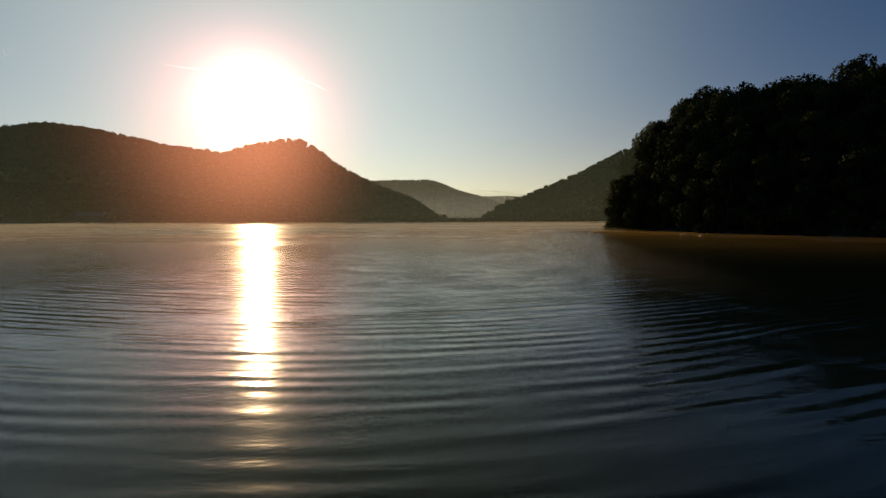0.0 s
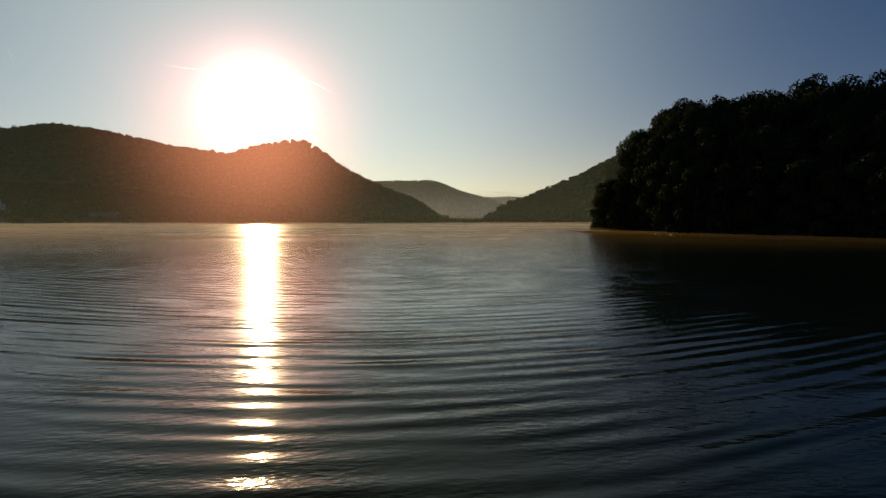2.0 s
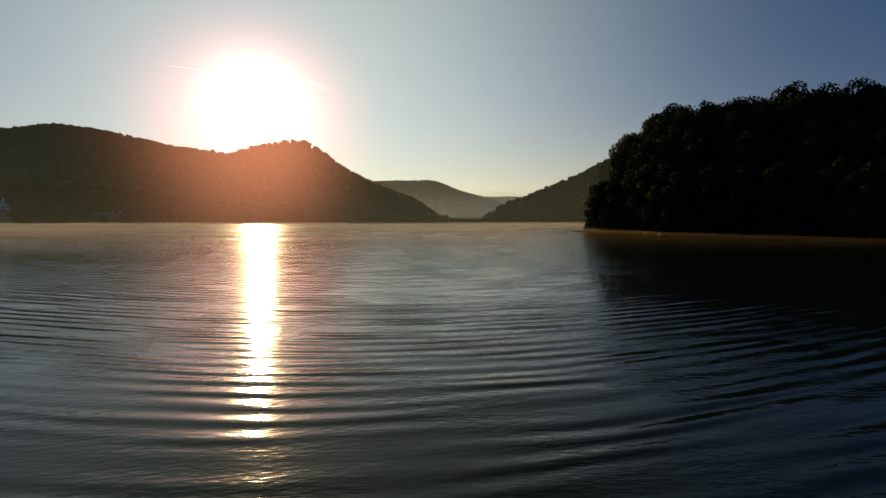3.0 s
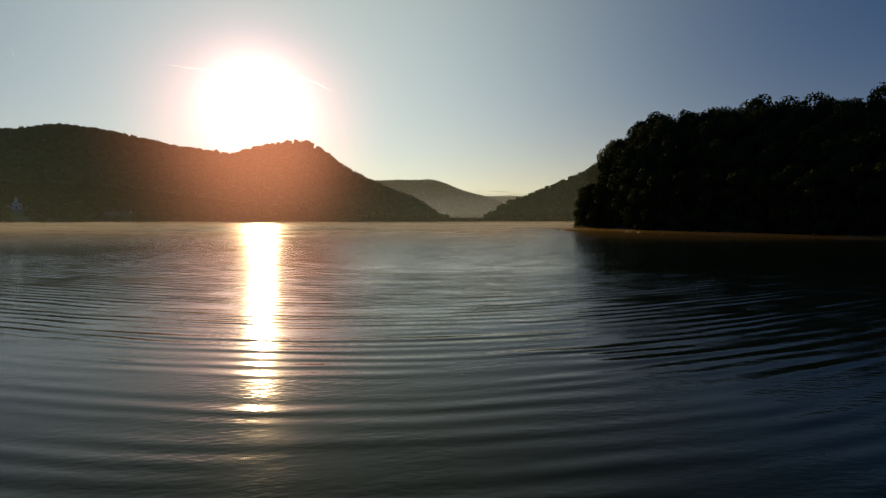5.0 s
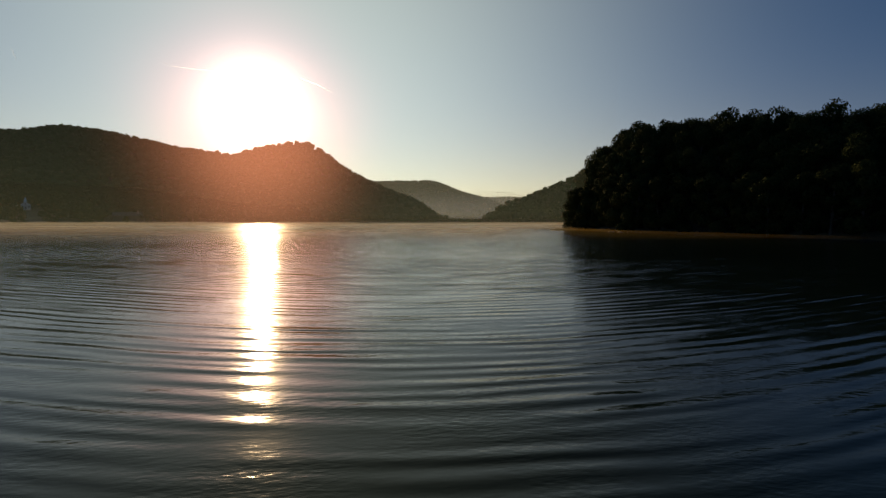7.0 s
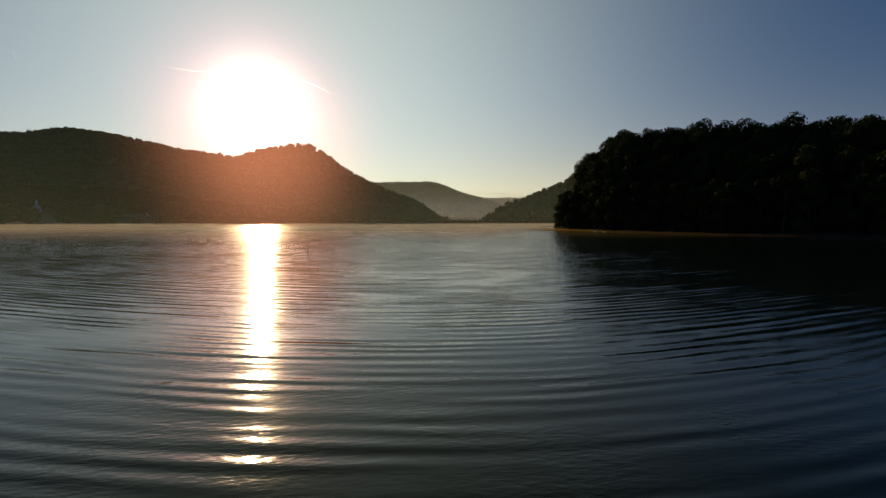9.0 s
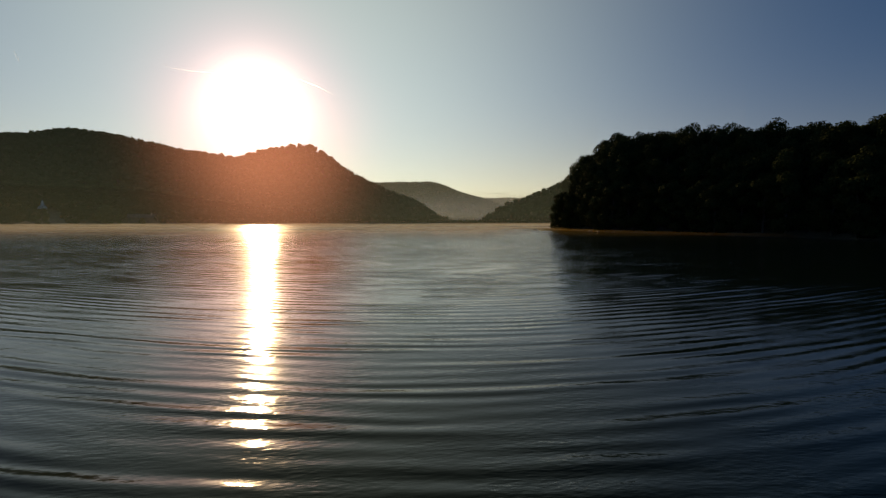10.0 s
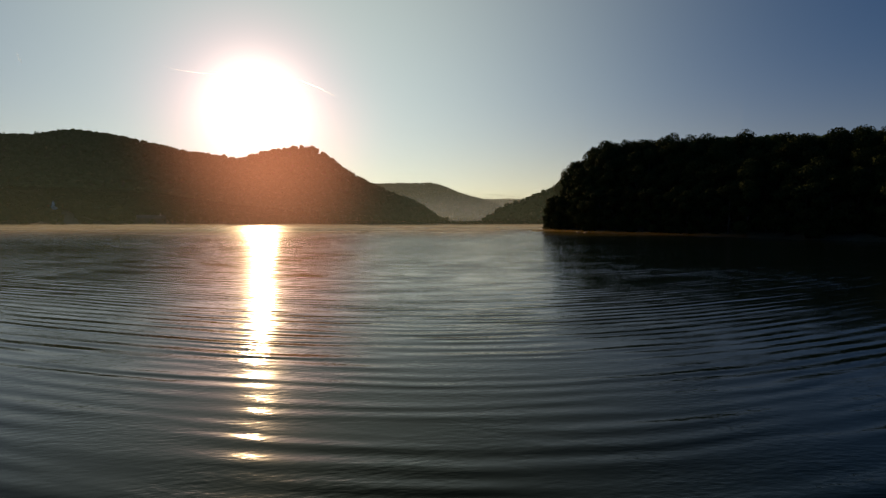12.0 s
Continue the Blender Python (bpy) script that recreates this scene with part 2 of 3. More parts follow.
HIGH_MIST = low_mist_material("high_mist", 0.38, (0.97, 0.88, 0.68), open_lake)
# brown of the warm light over the dark reflection is put into this tint
TINTED_SHORE_MIST = low_mist_material("tinted_shore_mist", 0.17, (0.96, 0.62, 0.14), off_headland)


# ---- building helpers ----
def mesh_of(name, verts, faces, material, smooth=False):
    me = bpy.data.meshes.new(name)
    me.from_pydata(verts, [], faces)
    me.materials.append(material)
    if smooth:
        me.shade_smooth()
    return me


def part(name, bm, material, parent, label=""):
    me = bpy.data.meshes.new(name)
    bm.to_mesh(me)
    bm.free()
    me.materials.append(material)
    ob = new(name, me)
    ob.parent = parent
    return tagged(ob, label)


def box(bm, x0, x1, y0, y1, z0, z1):
    v = [bm.verts.new(p) for p in ((x0, y0, z0), (x1, y0, z0), (x1, y1, z0), (x0, y1, z0), (x0, y0, z1), (x1, y0, z1), (x1, y1, z1), (x0, y1, z1))]
    for f in ((3, 2, 1, 0), (4, 5, 6, 7), (0, 1, 5, 4), (1, 2, 6, 5), (2, 3, 7, 6), (3, 0, 4, 7)):
        bm.faces.new([v[i] for i in f])


def tube(bm, pts, radii, sides=7):
    rings = []
    for i, p in enumerate(pts):
        a, b = pts[max(i - 1, 0)], pts[min(i + 1, len(pts) - 1)]
        q = (b - a).to_track_quat("Z", "Y")
        rings.append([bm.verts.new(p + q @ Vector((math.cos(k * 2 * math.pi / sides) * radii[i], math.sin(k * 2 * math.pi / sides) * radii[i], 0))) for k in range(sides)])
    for r, s in zip(rings, rings[1:]):
        for k in range(sides):
            bm.faces.new((r[k], r[(k + 1) % sides], s[(k + 1) % sides], s[k]))
    bm.faces.new(rings[-1])


def along(points, n):
    """n places evenly along a smoothed polyline."""
    p = np.array(points, float)
    s = np.concatenate(([0], np.cumsum(np.linalg.norm(np.diff(p, axis=0), axis=1))))
    t = np.linspace(0, s[-1], n)
    q = np.stack([np.interp(t, s, p[:, k]) for k in range(p.shape[1])], 1)
    for _ in range(max(1, n // 40)):
        q[1:-1] = (q[:-2] + 2 * q[1:-1] + q[2:]) / 4
    return q


def fbm(x, y, size, octaves=4):
    return sum(noise.noise((x / size * 2 ** o, y / size * 2 ** o, 7.3)) / 2 ** o for o in range(octaves))


def hill_surface(ridge, foot, n, m, rough, bulge=0.55):
    """Grid of places from the foot (first row) over the ridge to the far side."""
    r, f = along(ridge, n), along([(*p, -1.5) for p in foot], n)
    rows = []
    for v in np.linspace(0, 1.6, m):
        if v <= 1:
            p = f + (r - f) * v
            p[:, 2] = -1.5 + (r[:, 2] + 1.5) * (bulge * math.sin(v * math.pi / 2) + (1 - bulge) * v ** 1.5)
        else:
            p = r + (r - f) * (v - 1)
            p[:, 2] = r[:, 2] - (r[:, 2] + 2) * (v - 1) * 1.2
        fade = min(1, v * 4) * (1 if v < 0.8 else max(0.25, 1 - (v - 0.8) * 3.5))
        p[:, 2] += [rough * fade * fbm(a, b, 160) for a, b in p[:, :2]]
        rows.append(p)
    return np.array(rows)


def hill(name, grid, label):
    m, n, _ = grid.shape
    faces = [(i * n + j, i * n + j + 1, (i + 1) * n + j + 1, (i + 1) * n + j) for i in range(m - 1) for j in range(n - 1)]
    return tagged(new(name, mesh_of(name, grid.reshape(-1, 3).tolist(), faces, SOIL, True)), label, "hill", kind="structure")


PHI = (1 + 5 ** 0.5) / 2
ICO_V = np.array([(-1, PHI, 0), (1, PHI, 0), (-1, -PHI, 0), (1, -PHI, 0), (0, -1, PHI), (0, 1, PHI), (0, -1, -PHI), (0, 1, -PHI), (PHI, 0, -1), (PHI, 0, 1), (-PHI, 0, -1), (-PHI, 0, 1)], float) / 1.902
ICO_F = np.array([(0, 11, 5), (0, 5, 1), (0, 1, 7), (0, 7, 10), (0, 10, 11), (1, 5, 9), (5, 11, 4), (11, 10, 2), (10, 7, 6), (7, 1, 8), (3, 9, 4), (3, 4, 2), (3, 2, 6), (3, 6, 8), (3, 8, 9), (4, 9, 5), (2, 4, 11), (6, 2, 10), (8, 6, 7), (9, 8, 1)])


def woods(name, places, size, sprays, label, rng, spray=0.2, material=WOODS, heart=0.9):
    """One joined canopy: at each place an uneven dome of leaf sprays round a solid heart."""
    k = len(places)
    tall = rng.uniform(0.86, 1.14, k) * size
    rad = tall * rng.uniform(0.48, 0.58, k)
    centre = places + np.stack((0 * tall, 0 * tall, tall * 0.47), 1)
    jig = ICO_V[None] * rng.uniform(0.75, 1.08, (k, 12, 1))
    hearts = jig * rad[:, None, None] * heart + centre[:, None]
    way = rng.normal(size=(k, sprays, 3))
    way[:, :, 2] = np.abs(way[:, :, 2]) - 0.35
    way /= np.linalg.norm(way, axis=2)[:, :, None]
    p = centre[:, None] + way * rad[:, None, None] * rng.uniform(0.72, 1.0, (k, sprays, 1))
    face = way + rng.normal(size=(k, sprays, 3)) * 0.35
    a = np.cross(face, rng.normal(size=(k, sprays, 3)))
    a /= np.linalg.norm(a, axis=2)[:, :, None] + 1e-6
    b = np.cross(a, face)
    b /= np.linalg.norm(b, axis=2)[:, :, None] + 1e-6
    s = tall[:, None, None] * spray * rng.uniform(0.6, 1.4, (k, sprays, 1))
    quads = np.stack((p - a * s, p - b * s * 0.6, p + a * s, p + b * s * 0.55), 2).reshape(-1, 3)
    verts = np.concatenate((hearts.reshape(-1, 3), quads))
    faces = (ICO_F[None] + 12 * np.arange(k)[:, None, None]).reshape(-1, 3).tolist()
    faces += (np.arange(k * sprays * 4).reshape(-1, 4) + 12 * k).tolist()
    return tagged(new(name, mesh_of(name, verts.tolist(), faces, material)), label, "woodland", kind="stuff")


def scatter(grid, spacing, rng, top=1.25, lowest=0.3):
    """Random places on a hill's grid, evenly by area."""
    m, n, _ = grid.shape
    rows = int(m * top / 1.6)
    a = grid[:rows - 1, :-1]
    du, dv = grid[:rows - 1, 1:] - a, grid[1:rows, :-1] - a
    area = np.linalg.norm(np.cross(du, dv), axis=2).ravel()
    k = int(area.sum() / spacing ** 2)
    pick = rng.choice(len(area), k, p=area / area.sum())
    s, t = rng.random((k, 1)), rng.random((k, 1))
    p = a.reshape(-1, 3)[pick] + du.reshape(-1, 3)[pick] * s + dv.reshape(-1, 3)[pick] * t
    return p[p[:, 2] > lowest]


# ---- water ----
sheet = bmesh.new()
box(sheet, -4600, 4600, -4600, 4600, -4.0, 0.0)
water = part("water", sheet, WATER, None, "dark rippled lake water mirroring the dawn sky")
tagged(water, category="water", kind="structure")

# ---- hills ----
rs = np.random.default_rng(11)
LEFT = hill_surface(
    [(-900, 720, 118), (-628, 806, 137), (-575, 832, 149), (-505, 837, 138), (-432, 832, 126), (-354, 816, 112), (-296, 802, 101), (-238, 757, 104), (-170, 702, 112), (-138, 700, 106), (-112, 708, 77), (-66, 724, 55), (-17, 761, 34), (37, 797, 11), (77, 825, -3)],
    [(-620, 300), (-420, 330), (-330, 370), (-250, 400), (-180, 410), (-120, 400), (-85, 380), (-62, 400), (-42, 480), (-10, 600), (30, 730), (77, 823)], 150, 46, 14)
LOW = hill_surface(
    [(-552, 336, 29), (-329, 423, 24), (-292, 433, 23), (-252, 441, 20.5), (-215, 461, 14.5), (-173, 481, 8.5), (-130, 477, 1)],
    [(-340, 90), (-210, 150), (-155, 196), (-126, 217), (-100, 236), (-82, 260), (-68, 300), (-60, 340)], 70, 26, 2, 0.1)
RIGHT = hill_surface(
    [(147, 889, 4), (184, 867, 30), (230, 843, 46), (273, 820, 64), (317, 807, 87), (365, 793, 112), (454, 787, 131), (548, 780, 142), (800, 760, 150)],
    [(140, 885), (115, 700), (106, 590), (103, 480), (100, 390), (98, 300), (88, 240), (85, 195), (110, 168), (320, 150)], 120, 46, 9, 0.1)
FAR = hill_surface(
    [(-900, 2400, 140), (-427, 2335, 143), (-156, 2265, 172), (102, 2196, 172), (234, 2237, 125), (346, 2279, 99), (480, 2269, 35), (614, 2259, -10)],
    [(-600, 1500), (-200, 1500), (0, 1480), (100, 1450), (200, 1500), (300, 1600), (420, 1900), (580, 2200)], 90, 30, 16)
FARTHER = hill_surface(
    [(-200, 3250, 146), (222, 3190, 148), (482, 3171, 144), (704, 3155, 141), (890, 3141, 118), (1300, 3100, 150)],
    [(-200, 2600), (222, 2600), (482, 2600), (704, 2600), (890, 2600), (1300, 2500)], 60, 20, 12)
hill("hill_1", LEFT, "long wooded ridge rising behind the far shore")
hill("hill_2", LOW, "low wooded bank along the lake shore")
hill("hill_3", RIGHT, "steep wooded hillside falling to the lake")
hill("hill_4", FAR, "distant wooded ridge closing the valley")
hill("hill_5", FARTHER, "farthest pale ridge behind the valley")
CHURCH = Vector((-239.0, 291.2))
HOUSE = Vector((-160.0, 256.0))


def open_ground(p):
    """Leaves the clearings before the church and the house free of trees."""
    keep = np.ones(len(p), bool)
    for c in (CHURCH, HOUSE):
        way = np.array(c) / c.length
        rel = p[:, :2] - np.array(c)
        ahead = rel @ way
        side = np.abs(rel @ np.array((-way[1], way[0])))
        keep &= ~((side < (8.5 if c is CHURCH else 8)) & (ahead < 8) & (ahead > (-130 if c is CHURCH else -70)))
    return p[keep]


def with_shore(places, grid, rng, step=4.0, reach=6.0):
    """Adds a close row of trees along the line where a hill meets the water."""
    line = []
    for col in range(grid.shape[1]):
        z = grid[:, col, 2]
        i = int(np.argmax(z > 0))
        if i:
            f = -z[i - 1] / (z[i] - z[i - 1])
            line.append(grid[i - 1, col] * (1 - f) + grid[i, col] * f)
    line = np.array(line)
    length = np.linalg.norm(np.diff(line, axis=0), axis=1).sum()
    row = along(line, int(length / step))
    row[:, :2] += rng.uniform(-reach, reach, (len(row), 2))
    row[:, 2] = 0.1
    return np.concatenate((places, row))


woods("ridge_woods", with_shore(scatter(LEFT, 6.4, rs, lowest=0.0), LEFT, rs), 9.2, 12, "hazy green broadleaf forest covering the long ridge", rs, 0.18)
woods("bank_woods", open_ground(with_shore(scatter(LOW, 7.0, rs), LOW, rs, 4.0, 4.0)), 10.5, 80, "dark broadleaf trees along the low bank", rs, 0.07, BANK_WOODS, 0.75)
woods("hillside_woods", with_shore(scatter(RIGHT, 7.4, rs, lowest=0.0), RIGHT, rs), 9.5, 24, "green broadleaf forest on the steep hillside", rs, 0.10)
woods("valley_woods", scatter(FAR, 12.5, rs), 11.5, 6, "grey-green forest on the distant ridge", rs)
woods("farther_woods", scatter(FARTHER, 19, rs), 13, 4, "pale forest on the farthest ridge", rs)


def haze_curtain(reach, start, end, tall, material, label):
    """A thin veil of haze standing across the valley, in an arc; start, end: compass degrees."""
    n, rows = 60, 16
    verts = []
    for j in range(rows + 1):
        for i in range(n + 1):
            a = radians(start + (end - start) * i / n)
            verts.append((reach * math.sin(a), -25 + reach * math.cos(a), 0.05 + tall * j / rows))
    w = n + 1
    faces = [(j * w + i, j * w + i + 1, (j + 1) * w + i + 1, (j + 1) * w + i) for j in range(rows) for i in range(n)]
    tagged(new("haze", mesh_of("haze", verts, faces, material, True)), label, "haze", kind="stuff")


# nearest curtain is added to lay the sun's flare over bank and hills
haze_curtain(105, -65, 24, 40, FLARE_HAZE, "thin haze carrying the sun's reddish flare over the far lake")
haze_curtain(1000, -15, 36, 250, VALLEY_HAZE, "pale morning haze hanging in the valley")
haze_curtain(2580, -10, 30, 420, FAR_HAZE, "pale morning haze before the farthest ridge")

# ---- low spit across the narrows ----
SPIT = along([(-104, 234), (-60, 222), (0, 224), (55, 228), (92, 222)], 100)
verts = []
for off, z in ((0, -0.8), (2, 0.4), (5, 0.9), (10, 0.8), (15, -0.8)):
    verts += [(x, y + off + 1.5 * fbm(x, off, 12), z + (0.2 * fbm(x, y + off, 7) if z > 0 else 0)) for x, y in SPIT]
faces = [(i * 100 + j, i * 100 + j + 1, (i + 1) * 100 + j + 1, (i + 1) * 100 + j) for i in range(4) for j in range(99)]
tagged(new("spit", mesh_of("spit", verts, faces, SOIL, True)), "low dark spit of soil across the narrows", "spit", kind="structure")
spots = along(SPIT, 420)
spots = np.stack((spots[:, 0] + rs.uniform(-1, 1, 420), spots[:, 1] + rs.uniform(1.5, 11, 420), np.full(420, 0.4)), 1)
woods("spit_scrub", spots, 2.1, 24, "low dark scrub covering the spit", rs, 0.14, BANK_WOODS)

# ---- headland ----
SHORE = [(230, -115), (130, -85), (92, -50), (70, -18), (60, 3), (51, 22), (41, 42), (36, 56), (33.6, 70), (35, 77), (42, 91), (58, 117), (85, 150), (130, 185), (240, 215)]
SHORE_LINE = along(SHORE, 160)


def inland(x, y):
    """Metres from the headland's shoreline, positive on land."""
    d2 = (SHORE_LINE[:, 0] - x) ** 2 + (SHORE_LINE[:, 1] - y) ** 2
    i = int(d2.argmin())
    a, b = SHORE_LINE[max(i - 1, 0)], SHORE_LINE[min(i + 1, 159)]
    side = (b[0] - a[0]) * (y - a[1]) - (b[1] - a[1]) * (x - a[0])
    return math.sqrt(d2[i]) * (-1 if side > 0 else 1)


def crest(y):
    """The height that the treetops reach; the headland sinks towards its southern end."""
    return float(np.interp(y, (-30, 20, 34, 42, 50, 60, 78, 95), (15.2, 17.8, 18.6, 19.4, 20.7, 21.8, 23.4, 26.6)))


def headland_z(x, y):
    d = inland(x, y)
    if d < 0:
        return max(-2.5, d * 0.35)
    return 0.25 * min(d, 2) + 11.5 * min(1, crest(y) / 26) ** 1.6 * (1 - math.exp(-max(d - 1, 0) / 25)) + 0.35 * min(1, d / 4) * fbm(x, y, 9)


NX, NY = 96, 150
xs, ys = np.linspace(28, 215, NX), np.linspace(-100, 205, NY)
verts = [(x, y, headland_z(x, y)) for y in ys for x in xs]
faces = [(i * NX + j, i * NX + j + 1, (i + 1) * NX + j + 1, (i + 1) * NX + j) for i in range(NY - 1) for j in range(NX - 1)]
tagged(new("headland", mesh_of("headland", verts, faces, SOIL, True)), "wooded headland of dark leaf-strewn soil", "headland", kind="structure")


def leaf_cloud(lobes, count, size, rng, gap=0.25):
    """Leaf sprays on the shells of some uneven lobes, as one crown."""
    weights = np.array([r[0] * r[2] for _, r in lobes])
    pick = rng.choice(len(lobes), count, p=weights / weights.sum())
    centres, radii = np.array([c for c, _ in lobes])[pick], np.array([r for _, r in lobes])[pick]
    way = rng.normal(size=(count, 3))
    way /= np.linalg.norm(way, axis=1)[:, None]
    p = centres + way * radii * rng.uniform(1 - gap * 1.6, 1.0, (count, 1))
    face = way + rng.normal(size=(count, 3)) * 0.5
    a = np.cross(face, rng.normal(size=(count, 3)))
    a /= np.linalg.norm(a, axis=1)[:, None] + 1e-6
    b = np.cross(a, face)
    b /= np.linalg.norm(b, axis=1)[:, None] + 1e-6
    s = size * rng.uniform(0.6, 1.4, (count, 1))
    quad = np.stack((p - a * s, p - b * s * 0.55, p + a * s, p + b * s * 0.5), 1).reshape(-1, 3)
    return quad.tolist(), (np.arange(count * 4).reshape(-1, 4)).tolist()


def broadleaf_tree(seed, height, radius, low, leaves, label, material=None, leaf=0.33):
    """A tapered trunk with limbs and an uneven crown; low: where the crown begins, as a share of the height."""
    rng = np.random.default_rng(seed)
    tree = tagged(new("broadleaf_tree"), label, "tree", "trees on the headland")
    bm = bmesh.new()
    lean = Vector((rng.uniform(-0.06, 0.06), rng.uniform(-0.06, 0.06), 1))
    stem = [lean * (height * 0.86 * k / 6) + Vector((rng.normal() * 0.12, rng.normal() * 0.12, 0)) * (k > 0) for k in range(7)]
    stem[0].z = -0.6
    tube(bm, stem, [0.020 * height * (1 - 0.13 * k) + 0.03 for k in range(7)])
    lobes = []
    n = int(rng.integers(9, 13))
    for k in range(n):
        u = low + (0.94 - low) * (k + 0.5) / n
        girth = math.sin(min(1, (u - low) / (1 - low) * 0.9 + 0.16) * math.pi) ** 0.6
        ang = k * 2.4 + rng.uniform(-0.5, 0.5)
        reach = radius * girth * rng.uniform(0.45, 0.8)
        c = Vector((math.cos(ang) * reach, math.sin(ang) * reach, u * height))
        r = radius * rng.uniform(0.36, 0.56)
        lobes.append((c, (r, r, r * rng.uniform(0.65, 0.9))))
        root = lean * (max(0.12, u - 0.16) * height)
        mid = root.lerp(c, 0.5) + Vector((0, 0, -0.03 * height))
        tube(bm, [root, mid, c], [0.0075 * height, 0.005 * height, 0.02], 5)
    top = Vector((lean.x * height, lean.y * height, height * 0.9))
    lobes.append((top, (radius * 0.4, radius * 0.4, radius * 0.3)))
    part("trunk", bm, BARK, tree, "grey-brown forked trunk and limbs")
    v, f = leaf_cloud(lobes, leaves, leaf, rng)
    crown = new("crown", mesh_of("crown", v, f, material or LEAF))
    crown.parent = tree
    return tree


def shrub(seed, height, radius, leaves, label):
    rng = np.random.default_rng(seed)
    thing = tagged(new("shore_shrub"), label, "shrub", "shrubs on the shore")
    bm = bmesh.new()
    lobes = []
    for k in range(6):
        ang = k * 1.05 + rng.uniform(-0.3, 0.3)
        reach = radius * rng.uniform(0.2, 0.7)
        c = Vector((math.cos(ang) * reach, math.sin(ang) * reach, height * rng.uniform(0.3, 0.75)))
        r = radius * rng.uniform(0.4, 0.6)
        lobes.append((c, (r, r, height * 0.3)))
        tube(bm, [Vector((0, 0, -0.3)), Vector((c.x * 0.4, c.y * 0.4, c.z * 0.6)), c], [0.05, 0.035, 0.012], 5)
    part("stem", bm, BARK, thing, "thin grey stems")
    v, f = leaf_cloud(lobes, leaves, 0.2, rng)
    leafage = new("foliage", mesh_of("foliage", v, f, LEAF))
    leafage.parent = thing
    return thing


def canopy(y, d):
    return min(crest(y), 7.0 + 20.0 * (1 - math.exp(-max(d, 0) / float(np.interp(y, (40, 62), (19.0, 7.6))))))


random.seed(5)
TREE_KINDS = [(15.0, 4.2, 0.30), (17.0, 4.6, 0.36), (16.0, 3.8, 0.28), (14.0, 4.8, 0.25), (18.0, 4.4, 0.40), (12.0, 3.9, 0.14), (10.0, 3.6, 0.08)]
LABELS = ["tall dark green broadleaf tree on the wooded headland", "leaning dark broadleaf tree with a low crown at the water's edge"]
models = [broadleaf_tree(20 + k, h, r, low, 4600, LABELS[k >= 5], leaf=0.23) for k, (h, r, low) in enumerate(TREE_KINDS)]
spots, far_spots = [], []
for _ in range(60000):
    x, y = random.uniform(33, 210), random.uniform(-60, 190)
    d = inland(x, y)
    if d < 0.8:
        continue
    gap = 2.7 + 0.04 * min(d, 45)
    near = d < 34 and -8 < y < 118 and x < 105
    if not near and (d > 70 or y < -25):
        continue
    group = spots if near else far_spots
    if all((x - a) ** 2 + (y - b) ** 2 > gap ** 2 for a, b, _ in group):
        group.append((x, y, d))
# leaning trees right at the tip
spots += [(34.2, 69.8, 0.5), (34.6, 72.8, 0.6), (35.2, 66.2, 0.6), (36.0, 76.8, 0.8)]
used = set()
for x, y, d in spots:
    z = headland_z(x, y)
    want = (canopy(y, d) - z) * random.uniform(0.88, 1.03)
    k = random.choice((5, 6)) if d < 6 else random.randrange(5)
    s = want / TREE_KINDS[k][0]
    wide = min(0.98, max(0.68, s * 0.8)) / s
    m = pose(x, y, z, 0, 0, random.uniform(0, 360))
    if k in used:
        t = copy_thing(models[k], m)
    else:
        t = models[k]
        t.matrix_basis = m
        used.add(k)
    t.scale = (s * wide, s * wide, s)
pts = np.array([(x, y, canopy(y, d) - 7.5) for x, y, d in far_spots])
woods("headland_woods", pts, 7.5, 170, "dark broadleaf forest on the back of the headland", rs, 0.05)

shrubs = [shrub(50 + k, 2.4 + 0.5 * k, 1.9 + 0.2 * k, 700, "low dark shrub overhanging the water's edge") for k in range(3)]
placed = 0
for k in range(48, 118):
    for _ in range(1):
        px, py = SHORE_LINE[k][:2]
        nx, ny = SHORE_LINE[k + 1][1] - SHORE_LINE[k - 1][1], -(SHORE_LINE[k + 1][0] - SHORE_LINE[k - 1][0])
        ln = math.hypot(nx, ny)
        x, y = px + nx / ln * random.uniform(0.4, 2.0), py + ny / ln * random.uniform(0.4, 2.0)
        m = pose(x, y, headland_z(x, y), 0, 0, random.uniform(0, 360))
        if placed < 3:
            shrubs[placed].matrix_basis = m
        else:
            copy_thing(shrubs[placed % 3], m).scale = (random.uniform(0.8, 1.2),) * 3
        placed += 1

# ---- mist over the lake ----
def mist_sheet(x0, x1, y0, y1, height, swell, material, label):
    """A thin, gently heaving layer of mist just over the water."""
    nx, ny = int((x1 - x0) / 5), int((y1 - y0) / 5)
    verts = [(x0 + (x1 - x0) * i / nx, y0 + (y1 - y0) * j / ny, height + swell * fbm(x0 + (x1 - x0) * i / nx, y0 + (y1 - y0) * j / ny, 30, 2)) for j in range(ny + 1) for i in range(nx + 1)]
    faces = [(j * (nx + 1) + i, j * (nx + 1) + i + 1, (j + 1) * (nx + 1) + i + 1, (j + 1) * (nx + 1) + i) for j in range(ny) for i in range(nx)]
    tagged(new("mist", mesh_of("mist", verts, faces, material, True)), label, "mist", kind="stuff")


mist_sheet(-260, 70, 0, 222, 0.3, 0.1, LAKE_MIST, "thin drifts of golden morning mist over the lake")
mist_sheet(-260, 110, 0, 222, 0.65, 0.2, HIGH_MIST, "thin pale morning mist floating over the lake")
